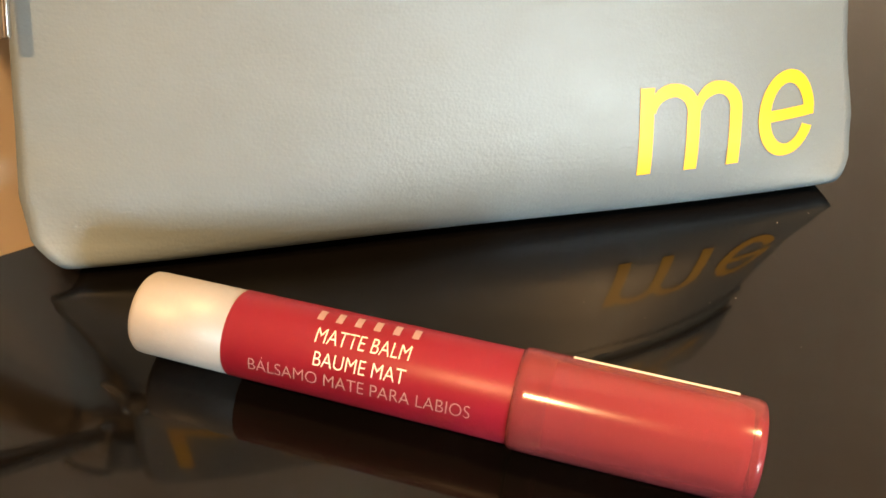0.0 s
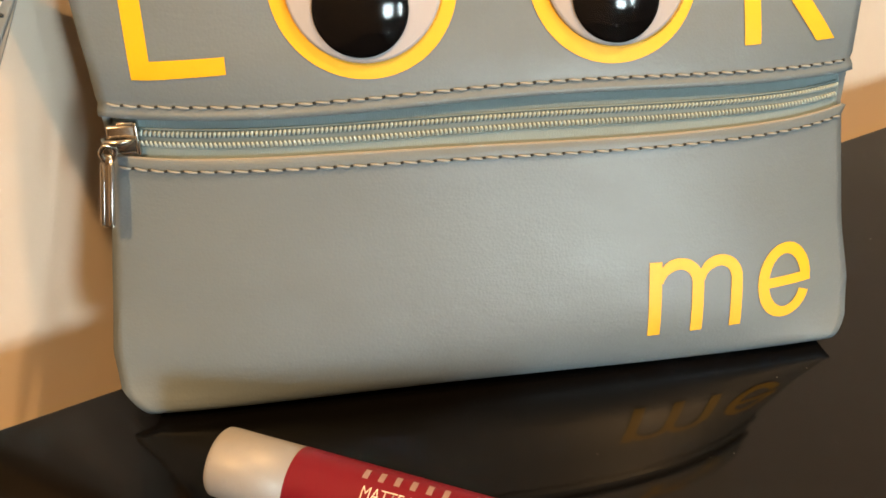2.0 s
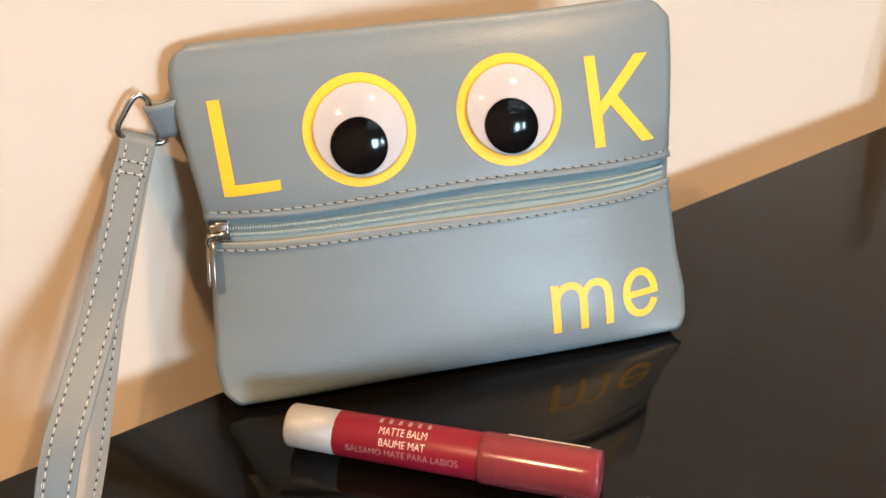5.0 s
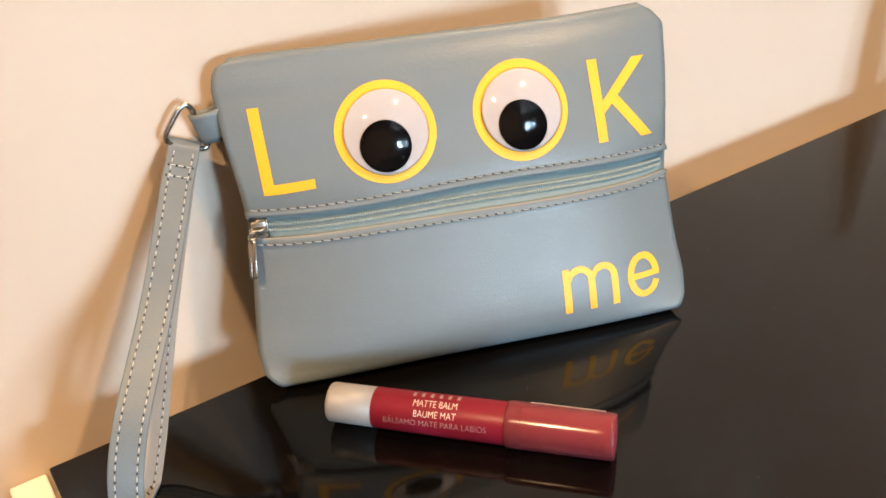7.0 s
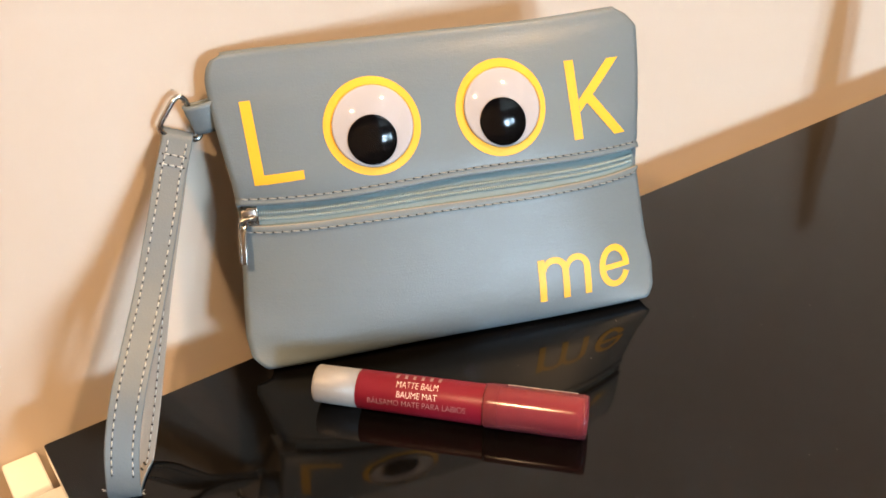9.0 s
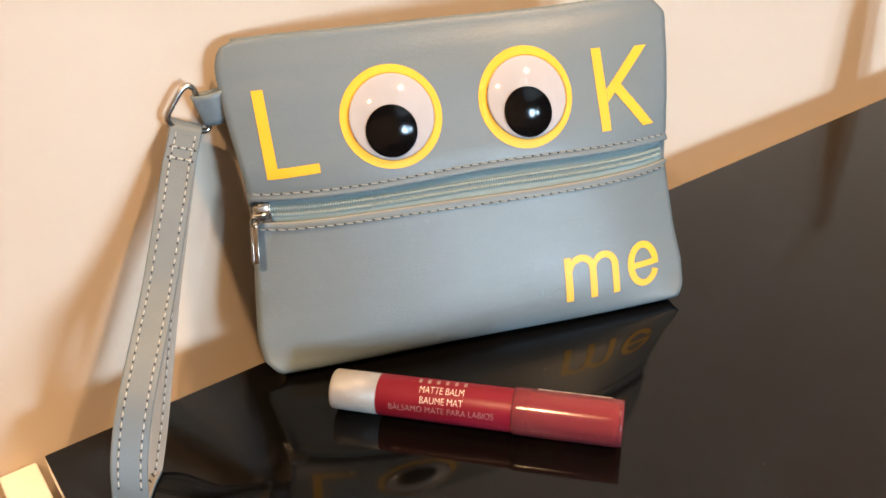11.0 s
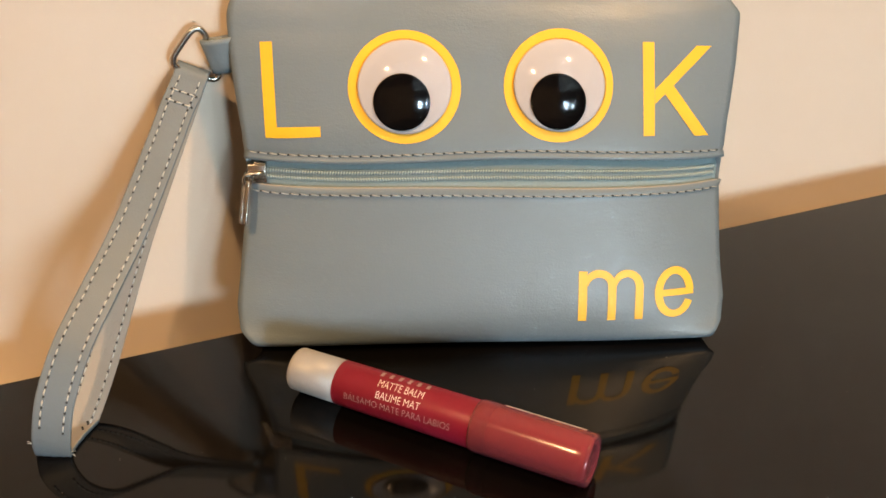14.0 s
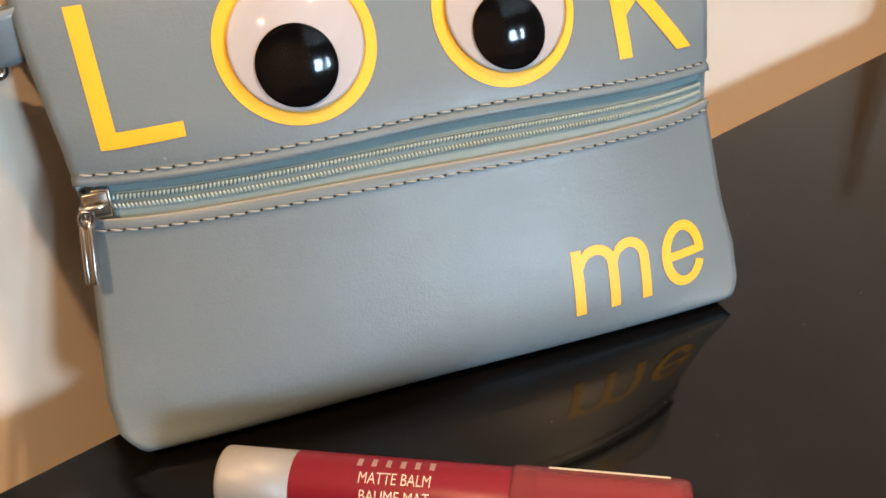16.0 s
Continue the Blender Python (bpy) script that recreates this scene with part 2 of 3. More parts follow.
room_piece("wall_back", [((A0 - 0.1, -0.12, FLOOR), (A1 + 0.1, 0, CEILING))], WALL_PAINT, room_label["wall_back"], "wall")
# the walls out of view are darkened to keep the fill light low
room_piece("wall_left", [((A0 - 0.1, 0, FLOOR), (A0, B1, CEILING))], UNSEEN_TAUPE, room_label["wall_left"], "wall")
room_piece("wall_right", [((A1, 0, FLOOR), (A1 + 0.1, B1, CEILING))], UNSEEN_TAUPE, room_label["wall_right"], "wall")
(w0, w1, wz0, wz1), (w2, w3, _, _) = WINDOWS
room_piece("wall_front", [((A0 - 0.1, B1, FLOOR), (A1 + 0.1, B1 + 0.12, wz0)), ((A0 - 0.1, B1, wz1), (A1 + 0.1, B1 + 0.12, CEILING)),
                          ((A0 - 0.1, B1, wz0), (w0, B1 + 0.12, wz1)), ((w1, B1, wz0), (w2, B1 + 0.12, wz1)), ((w3, B1, wz0), (A1 + 0.1, B1 + 0.12, wz1))], UNSEEN_TAUPE, room_label["wall_front"], "wall")
# unseen slab, added to keep window light off the left of wall and bag
room_piece("daylight_blocker", [((A0, 1.45, FLOOR), (0.045, 1.55, CEILING))], UNSEEN_TAUPE, "unseen slab added to block window light on the left", "wall")
room_piece("ceiling", [((A0 - 0.1, -0.12, CEILING), (A1 + 0.1, B1 + 0.12, CEILING + 0.1))], CEILING_PAINT, "plain white painted ceiling with recessed downlights", "ceiling")
room_piece("floor", [((A0 - 0.1, -0.12, FLOOR - 0.1), (A1 + 0.1, B1 + 0.12, FLOOR))], FLOOR_WOOD, "brown wooden floor of the room", "floor")
for i, (a0, a1, z0, z1) in enumerate(WINDOWS):
    win = thing("window_%d" % (i + 1), "white framed window letting in cool daylight", "window", "structure")
    win.matrix_world = WALL_TURN
    bm = bmesh.new()
    f = 0.04
    for lo, hi in (((a0, B1 + 0.02, z0), (a0 + f, B1 + 0.055, z1)), ((a1 - f, B1 + 0.02, z0), (a1, B1 + 0.055, z1)), ((a0 + f, B1 + 0.02, z0), (a1 - f, B1 + 0.055, z0 + f)), ((a0 + f, B1 + 0.02, z1 - f), (a1 - f, B1 + 0.055, z1))):
        block(bm, lo, hi, bevel=0.004)
    part("window_frame", bm, WHITE_PAINT, win, smooth=False)
    bm = bmesh.new()
    block(bm, (a0 + f, B1 + 0.035, z0 + f), (a1 - f, B1 + 0.039, z1 - f))
    part("pane", bm, PANE, win, smooth=False).visible_shadow = False
for (lx, ly), _, wide in LAMPS:
    lamp = thing("ceiling_light", "round white recessed downlight with a warm bulb", "ceiling light")
    lamp["group"] = "downlights"
    lamp.matrix_world = pose(lx, ly, CEILING)
    bm = bmesh.new()
    n = 32
    grid = [[Vector((r * math.cos(2 * math.pi * k / n), r * math.sin(2 * math.pi * k / n), z)) for k in range(n)] for r, z in ((wide / 2 + 0.006, 0.0), (wide / 2 + 0.006, -0.018), (wide / 2 + 0.010, -0.020), (wide / 2 + 0.020, -0.012), (wide / 2 + 0.024, 0.0))]
    sheet(bm, grid, True)
    part("trim_ring", bm, WHITE_PAINT, lamp)

bm = bmesh.new()
for da, dz, r in ((0, 0, .00030), (.0006, -.0002, .00022), (-.0003, -.0004, .00018)):
    bmesh.ops.create_icosphere(bm, subdivisions=1, radius=r, matrix=Matrix.Translation(at_wall(.0950 + da, .0001, .1206 + dz)) @ Matrix.Diagonal((1, .4, .8, 1)))
tagged(part("scuff_mark", bm, SPECK), "small grey scuff on the cream wall", "mark", kind="structure")

# ---- the table: a black glass top over a white cabinet ----
table = thing("table", "low white cabinet with a polished black glass top", "table")
table.matrix_world = WALL_TURN
T_W, T_D, T_H = 1.15, 0.46, 0.010
bm = bmesh.new()
block(bm, (0, GAP, -T_H), (T_W, GAP + T_D, 0), bevel=0.0007, seg=2)
part("glass_top", bm, GLASS_TOP, table, "polished black glass top with dust specks", smooth=False)
bm = bmesh.new()
block(bm, (0.05, GAP + 0.05, -0.0318), (T_W - 0.05, GAP + T_D - 0.05, -T_H), bevel=0.001)
part("spacer", bm, BLACK, table, "black spacer under the glass", smooth=False)
bm = bmesh.new()
block(bm, (-0.0170, 0.0004, FLOOR), (-0.0010, 0.0300, -0.0318), bevel=0.0012)
block(bm, (-0.0170, 0.0300, FLOOR), (T_W + 0.017, GAP + T_D - 0.02, -0.0318), bevel=0.0012)
part("body", bm, WHITE_PAINT, table, "white lacquered cabinet body", smooth=False)

# ---- the bag ----
ZS = (.0017, .0025, .0031, .0041, .0058, .0095, .0155, .0235, .035, .0566, .0755, .085, .116, .127, .133)
YS = (.0030, -.0040, -.0070, -.0084, -.0094, -.0102, -.0103, -.0087, -.0050, .0032, .0095, .0125, .0285, .0355, .0415)
EZ = (0, .002, .010, .018, .036, .064, .085, .105, .1215, .128, .1315, .133)
EL = (-.0850, -.0878, -.0968, -.0980, -.0957, -.0917, -.0928, -.0953, -.0965, -.0967, -.0968, -.0968)
ER = (.0915, .0936, .1001, .1018, .1005, .1003, .1015, .1055, .1078, .1080, .1080, .1080)
TZ = (0, .010, .035, .066, .10, .12, .133)
TB = (.015, .026, .033, .030, .020, .012, .004)


def bag_y(x, z):
    """How far back the bag's front lies."""
    e = np.interp(z, (0, .006, .012, .03, .06, .12, .133), (.0, .001, .006, .012, .0165, .010, .007))
    a = min(1.05, abs(x - .002) / .1)
    return float(np.interp(z, ZS, YS)) + e * a ** 3 + float(np.interp(z, (0, .006, .014, .03, .06, .09), (.0005, .0015, .004, .0045, .003, 0))) * a ** 7 + (x - .002) * (z - .07) * (0.10 if z < .07 else 0.9)


def front(x, z):
    """The same, rounded over the height so that the leather has no creases."""
    soft = max(.08, min(1, (z - .0013) / .012))
    return sum(bag_y(x, min(.133, max(0, z + d * soft))) * w for d, w in ((-.004, .15), (-.002, .22), (0, .26), (.002, .22), (.004, .15)))


def on_bag(x, z, lift=0.0):
    p = Vector((x, front(x, z), z))
    h = .001
    fx, fz = (front(x + h, z) - front(x - h, z)) / (2 * h), (front(x, z + h) - front(x, z - h)) / (2 * h)
    n = Vector((fx, -1, fz)).normalized()
    return p + n * lift, n


def zip_low(x):
    return .0652 + .0011 * max(0, 1 - (x / .08) ** 2) - .0040 * max(0, x / .1) ** 3 - .0007 * max(0, -x / .1) ** 2 - .0006 * math.sin(x * 40)


def zip_top(x):
    return .0754 + .0013 * max(0, 1 - ((x - .005) / .09) ** 2) - .0044 * max(0, x / .1) ** 3 - .0018 * max(0, -x / .1) ** 2 + .0004 * math.sin(x * 55 + 1)


bag = thing("cosmetic_bag", "blue-grey faux leather zip pouch with googly eyes, leaning on the wall", "bag")
bag.location.z = -.0015
FOOT = .0017
NX = 72


def edge(z, s):
    r = .0095
    k = max(0.0, z - (.133 - r))
    inset = r - math.sqrt(max(0.0, r * r - k * k)) * 0.86 - r * 0.14 if k else 0.0
    cut = max(0.0, z - .1245) * 0.85 + max(0.0, z - .1300) * 0.9
    return (float(np.interp(z, EZ, EL)) + inset) * (1 - s) + (float(np.interp(z, EZ, ER)) - cut) * s


def raised(p):
    """The pouch stands a little taller at its strap end, and its base arches up between the corners."""
    arch = .0008 * max(0, math.cos((p.x + .015) * 22)) ** 2 * max(0, 1 - p.z / .03) if abs(p.x + .015) < .07 else 0
    droop = -.0012 * min(1, max(0, (p.z - .115) / .015)) * min(1, max(0, p.x / .08))
    return p + Vector((0, 0, arch + droop)) + Vector((0, 0, .0030 * min(1, max(0, (p.z - .122) / .011)) * min(1, max(0, (.05 - p.x) / .12))))


def panel(name, z0, z1, rows, lip, label, roll=False):
    bm = bmesh.new()
    grid = []
    for r in range(rows + 1):
        row = []
        for k in range(NX + 1):
            s = k / NX
            a, b = z0(edge(.07, s)), z1(edge(.07, s))
            z = a + (b - a) * ((r / rows) ** 2.0 if z0(0) == FOOT else r / rows)
            x = edge(z, s)
            near = abs(z - lip(edge(.07, s)))
            rise = .0009 * math.exp(-(near / .0024) ** 2) - .0006 * math.exp(-((near - .0030) / .0007) ** 2)
            row.append(raised(on_bag(x, z, rise)[0]))
        grid.append(row)
    if roll:
        last = grid[-1]
        for dz, dy in ((.0006, .0006), (.0010, .0016), (.0011, .0028), (.0007, .0042)):
            grid.append([p + Vector((0, dy, dz * (1 - abs(2 * k / NX - 1) ** 8))) for k, p in enumerate(last)])
    sheet(bm, grid)
    ob = part(name, bm, LEATHER, bag, label)
    k = ob.modifiers.new("thickness", "SOLIDIFY")
    k.thickness, k.offset = .0011, -1
    return ob


panel("lower_panel", lambda x: FOOT, zip_low, 46, zip_low, "smooth blue-grey lower front panel")
panel("upper_panel", zip_top, lambda x: .133, 42, zip_top, "grained blue-grey upper front panel", True)

# back, base and top in one skin
bm = bmesh.new()
grid = []
zs = [FOOT + (.133 - FOOT) * (i / 56) ** 1.6 for i in range(57)]
for z in zs:
    row = []
    for k in range(NX + 1):
        s = k / NX
        x = edge(z, s)
        a = abs(2 * s - 1)
        y = front(x, z) + .0011 + float(np.interp(z, TZ, TB)) * (1 - a ** 3.2)
        row.append(raised(Vector((x, y, z))))
    grid.append(row)
rows = sheet(bm, grid)
base = [bm.verts.new((edge(FOOT, k / NX), front(edge(FOOT, k / NX), FOOT) + .0006, FOOT)) for k in range(NX + 1)]
for k in range(NX):
    bm.faces.new((rows[0][k], rows[0][k + 1], base[k + 1], base[k]))
crown = [[rows[-1][k] for k in range(NX + 1)]]
for h, t in ((.0002, .35), (.0002, .7), (-.0008, 1.0)):
    line = []
    for k in range(NX + 1):
        p = grid[-1][k]
        q = raised(Vector((p.x, front(p.x, .133) + .0016, .1326)))
        line.append(bm.verts.new(p.lerp(q, t) + Vector((0, 0, h * (1 - abs(2 * k / NX - 1) ** 6)))))
    crown.append(line)
for r0, r1 in zip(crown, crown[1:]):
    for k in range(NX):
        bm.faces.new((r0[k], r0[k + 1], r1[k + 1], r1[k]))
part("back_panel", bm, LEATHER, bag, "blue-grey back, base and top edge")

# zip tape, coil, slider and pull
bm = bmesh.new()
grid = []
for r in range(11):
    row = []
    for k in range(NX + 1):
        x = edge(.07, k / NX) * 0.988
        a, b = zip_low(x) - .002, zip_top(x) + .002
        z = a + (b - a) * r / 10
        row.append(on_bag(x, z, -.0012 - .0006 * (r / 10) - .0018 * max(0, r / 10 - .6) / .4)[0])
    grid.append(row)
sheet(bm, grid)
ob = part("zipper_tape", bm, TAPE, bag, "pale blue woven zip tape")
k = ob.modifiers.new("thickness", "SOLIDIFY")
k.thickness, k.offset = .0006, -1


def zip_mid(x):
    return (zip_low(x) + zip_top(x)) / 2 - .0001


bm = bmesh.new()
x = -.0835
while x < .0972:
    for dz, turn in ((.00122, .55), (-.00122, -.55)):
        p, n = on_bag(x, zip_mid(x) + dz, -.0007)
        along = Vector((turn * .5, 0, 1)).normalized()
        stitch(bm, p, along, n, .0015, .00040)
    x += .00108
part("zipper_coil", bm, COIL, bag, "pale blue nylon zip teeth")
bm = bmesh.new()
for dz in (-.00215, .00215):
    pts = []
    for k in range(40):
        xx = -.086 + .184 * k / 39
        pts.append(on_bag(xx, zip_mid(xx) + dz, -.00135)[0])
    tube(bm, pts, .00022, 6)
part("zipper_cord", bm, TAPE, bag, "raised woven edge beside the zip teeth")
bm = bmesh.new()
sheet(bm, [[on_bag(xx, zip_mid(xx) + dz, -.0011)[0] for xx in [-.086 + .184 * k / 60 for k in range(61)]] for dz in (-.0011, -.0004, .0004, .0011)])
part("zipper_core", bm, GROOVE_SHADE, bag, "smooth groove between the two rows of teeth, darkened for its shade")
bm = bmesh.new()
tube(bm, [on_bag(xx, zip_low(xx) + .0002, .00035)[0] for xx in [edge(.066, .012) + (edge(.066, .99) - edge(.066, .012)) * k / 90 for k in range(91)]], .00040, 8)
part("raw_edge", bm, RAW_EDGE, bag, "cream cut edge of the leather below the zip")
sp, sn = on_bag(-.0875, zip_mid(-.0875), 0.0)
face = Matrix.Translation(sp) @ Matrix(((1, 0, 0, 0), (0, 0, -1, 0), (0, 1, 0, 0), (0, 0, 0, 1))) @ Matrix.Rotation(-math.atan2(sn.z, -sn.y), 4, "X")
bm = bmesh.new()
# two plates with turned-down flanges, a throat between them and the bridge that holds the link
block(bm, (-.0036, -.0034, .0008), (.0034, .0034, .0018), face, .0007, 3)
block(bm, (-.0034, -.0030, -.0010), (.0034, .0030, -.0003), face, .0003)
block(bm, (.0028, -.0040, -.0008), (.0038, .0040, .0024), face, .0004)
block(bm, (-.0010, -.0040, -.0006), (.0034, -.0031, .0014), face, .0003)
block(bm, (-.0010, .0031, -.0006), (.0034, .0040, .0014), face, .0003)
block(bm, (.0008, -.0012, -.0004), (.0030, .0012, .0010), face, .0003)
tube(bm, smooth_path([face @ Vector(q) for q in ((.0024, 0, .0014), (.0018, 0, .0032), (-.0006, 0, .0040), (-.0034, 0, .0034), (-.0042, 0, .0014))], 8), .00075, 10)
slider = part("zipper_slider", bm, STEEL, bag, "shiny nickel zip slider")
bm = bmesh.new()
tube(bm, smooth_path([face @ Vector(q) for q in ((-.0018, -.0016, .0034), (-.0036, -.0004, .0042), (-.0050, -.0020, .0038), (-.0046, -.0042, .0030), (-.0028, -.0042, .0030))], 8, True), .00065, 8, True)
part("link", bm, STEEL, slider)
bm = bmesh.new()
top, low = face @ Vector((-.0040, -.0034, .0030)), Vector((-.0935, .0092, .0512))
d = (low - top).normalized()
w = Vector((.90, -.44, 0))
w = (w - d * w.dot(d)).normalized()
t = d.cross(w)
frame_of = Matrix((( *w, ), ( *d, ), ( *t, ))).transposed().to_4x4()
frame_of.translation = top
ln = (low - top).length
# a flat plate with two raised rails and a groove down the middle
block(bm, (-.0017, .0010, -.0004), (.0017, ln, .0002), frame_of, .0003)
block(bm, (-.0018, .0014, -.0007), (-.0005, ln - .0004, .0004), frame_of, .0003)
block(bm, (.0005, .0014, -.0007), (.0018, ln - .0004, .0006), frame_of, .0004)
block(bm, (-.0013, -.0006, -.0005), (.0013, .0022, .0005), frame_of, .0005)
part("pull_tab", bm, STEEL, slider, "long flat nickel pull tab with a groove")

# stitching beside the zip
for name, line, step in (("upper_stitching", lambda x: zip_top(x) + .0029, .00400), ("lower_stitching", lambda x: zip_low(x) - .0026, .00396)):
    bm = bmesh.new()
    x = -.0885
    while x < .0985:
        p, n = on_bag(x, line(x), .00030)
        q, _ = on_bag(x + .001, line(x + .001) - .00014, .00030)
        stitch(bm, p, q - p, n, .0032, .00037)
        x += step
    part(name, bm, THREAD, bag, "row of pale thread stitches")
    bm = bmesh.new()
    x = -.0885 + step / 2
    while x < .0985:
        p, n = on_bag(x, line(x), .00002)
        bmesh.ops.create_icosphere(bm, subdivisions=1, radius=.00046, matrix=Matrix.Translation(p) @ Matrix.Diagonal((1.1, .8, .9, 1)))
        x += step
    part("needle_line", bm, HOLE, bag, "dark needle holes between the stitches")


# letters in yellow vinyl
def decal(name, quads, label):
    bm = bmesh.new()
    for i, q in enumerate(quads):
        grid = []
        for r in range(19):
            v = r / 18
            row = []
            for k in range(5):
                u = k / 4
                x = (q[0][0] * (1 - u) + q[1][0] * u) * (1 - v) + (q[3][0] * (1 - u) + q[2][0] * u) * v
                z = (q[0][1] * (1 - u) + q[1][1] * u) * (1 - v) + (q[3][1] * (1 - u) + q[2][1] * u) * v
                row.append(on_bag(x, z, .00022 + .00003 * i)[0])
            grid.append(row)
        sheet(bm, grid)
    return part(name, bm, YELLOW, bag, label)


decal("letter_l", [((-.0840, .1175), (-.0793, .1177), (-.0784, .0836), (-.0831, .0834)), ((-.0786, .0876), (-.0786, .0836), (-.0616, .0851), (-.0616, .0888))], "yellow vinyl capital letter L")
decal("letter_k", [((.0646, .1160), (.0694, .1157), (.0689, .0832), (.0642, .0835)), ((.0876, .1134), (.0942, .1128), (.0692, .0943), (.0692, .0992)), ((.0735, .0975), (.0771, .1003), (.0926, .0809), (.0863, .0815))], "yellow vinyl capital letter K")
EYES = [((-.0292, .1026), (-.0304, .0974)), ((.0305, .1022), (.0297, .0966))]
for (ex, ez), (px, pz) in EYES:
    bm = bmesh.new()
    grid = []
    for r in (.0170, .0180, .0190, .0200, .0210, .0219):
        grid.append([on_bag(ex + r * .985 * math.cos(2 * math.pi * k / 72), ez + r * .885 * math.sin(2 * math.pi * k / 72), .00022)[0] for k in range(72)])
    sheet(bm, grid, True)
    part("letter_o", bm, YELLOW, bag, "yellow vinyl ring, a letter O round the eye")


def me_at(x, h):
    """The word's own sheet, x and height in millimetres, laid on the leather."""
    u = x / 48.8
    return on_bag(.0387 + .0487 * u, .0150 - .0010 * u + (.0207 - .0021 * u) * h / 20.6, .00022)[0]


def ribbon(bm, line, widths):
    """A flat stroke along line; widths: its breadth at each point."""
    grid = []
    for i, (x, h) in enumerate(line):
        (x0, h0), (x1, h1) = line[max(0, i - 1)], line[min(len(line) - 1, i + 1)]
        d = math.hypot(x1 - x0, h1 - h0)
        nx, nh, w = -(h1 - h0) / d, (x1 - x0) / d, widths[i] / 2
        grid.append([me_at(x + nx * w * k, h + nh * w * k) for k in (-1, -.5, 0, .5, 1)])
    sheet(bm, grid)


def arch_line(x0, x1, top):
    """Up out of a stem, over, and down to the baseline."""
    c, r = (x0 + x1) / 2, (x1 - x0) / 2
    turn = [radians(172 - 172 * k / 22) for k in range(23)]
    line = [(c + r * math.cos(a), top - 5.6 + 5.6 * math.sin(a) ** .9) if math.sin(a) > 0 else (c + r * math.cos(a), top - 5.6) for a in turn]
    widths = [2.0 + 1.0 * min(1, k / 7) if k < 11 else 2.9 + .5 * (k - 11) / 11 for k in range(23)]
    down = [(x1, (top - 5.6) * (1 - k / 10)) for k in range(1, 11)]
    return line + down, widths + [3.4] * 10


bm = bmesh.new()
ribbon(bm, [(1.75, 19.7 * k / 16) for k in range(17)], [3.5] * 17)
for x0, x1 in ((2.9, 13.8), (14.7, 25.2)):
    ribbon(bm, *arch_line(x0, x1, 18.9))
part("letter_m", bm, YELLOW, bag, "yellow vinyl small letter m")
bm = bmesh.new()
turn = [radians(2 + 334 * k / 60) for k in range(61)]
ribbon(bm, [(40.3 + 6.85 * math.cos(a), 10.3 + 8.95 * math.sin(a)) for a in turn], [3.1 + .3 * abs(math.cos(a)) for a in turn])
ribbon(bm, [(33.6 + 15.1 * k / 12, 10.3) for k in range(13)], [2.7] * 13)
part("letter_e", bm, YELLOW, bag, "yellow vinyl small letter e")

# googly eyes
EYE_R, EYE_H, RIM = .0182, .0056, .0014
for (ex, ez), (px, pz) in EYES:
    pts = [on_bag(ex + .013 * math.cos(k * .7854), ez + .0115 * math.sin(k * .7854))[0] for k in range(8)]
    mid = sum(pts, Vector()) / 8
    n = (pts[0] - pts[4]).cross(pts[2] - pts[6]).normalized()
    if n.y > 0:
        n = -n
    across = Vector((1, 0, 0))
    across = (across - n * across.dot(n)).normalized()
    up = n.cross(across)
    m = Matrix((across, up, n)).transposed().to_4x4()
    m.translation = mid + n * .0008

    def ring_rows(profile):
        return [[m @ Vector((r * math.cos(2 * math.pi * k / 64), r * math.sin(2 * math.pi * k / 64), h)) for k in range(64)] for r, h in profile]

    bm = bmesh.new()
    rows = sheet(bm, ring_rows([(EYE_R * .98, -.0009), (EYE_R * .98, .0006), (EYE_R * .94, .0008), (.001, .0008)]), True)
    bm.faces.new(rows[0]), bm.faces.new(rows[-1])
    eye = part("eye", bm, EYE_WHITE, bag, "round googly eye with a loose black pupil")
    local = m.inverted() @ on_bag(px, pz)[0]
    bm = bmesh.new()
    n2 = 48
    rows = sheet(bm, [[m @ Vector((local.x + r * math.cos(2 * math.pi * k / n2), local.y + r * math.sin(2 * math.pi * k / n2), h)) for k in range(n2)] for r, h in ((.0106, .0011), (.0109, .0014), (.0107, .0018), (.0100, .0019), (.001, .0019))], True)
    bm.faces.new(rows[0]), bm.faces.new(rows[-1])
    part("pupil", bm, PUPIL, eye, "black disc pupil lying low in the eye")
    bm = bmesh.new()
    prof = []
    big = (EYE_R ** 2 + EYE_H ** 2) / (2 * EYE_H)
    half = math.asin(EYE_R / big)
    prof.append((EYE_R, -.0009))
    for k in range(15):
        a = half * (1 - k / 14)
        prof.append((max(.00005, big * math.sin(a)), RIM + big * math.cos(a) - (big - EYE_H)))
    rows = sheet(bm, ring_rows(prof), True)
    bm.faces.new(rows[-1])
    bmesh.ops.remove_doubles(bm, verts=bm.verts, dist=1e-5)
    dome = part("dome", bm, CLEAR, eye, "clear domed plastic cover")
    dome.visible_shadow = False

# leather tab, ring and wrist strap
bm = bmesh.new()
line = smooth_path([(-.0935, .0362, 0), (-.0962, .0350, 0), (-.1010, .0345, 0), (-.1050, .0358, 0), (-.1064, .0378, 0), (-.1050, .0396, 0), (-.1000, .0388, 0), (-.0935, .0400, 0)], 5)
sheet(bm, [[Vector((p.x + .0036 * t - .0008, p.y + .0010 * t, .1186 - .0130 * t + .16 * (p.x + .094))) for p in line] for t in [i / 6 for i in range(7)]])
ob = part("tab", bm, LEATHER, bag, "short folded leather tab holding the ring")
k = ob.modifiers.new("thickness", "SOLIDIFY")
k.thickness, k.offset = .0013, 0

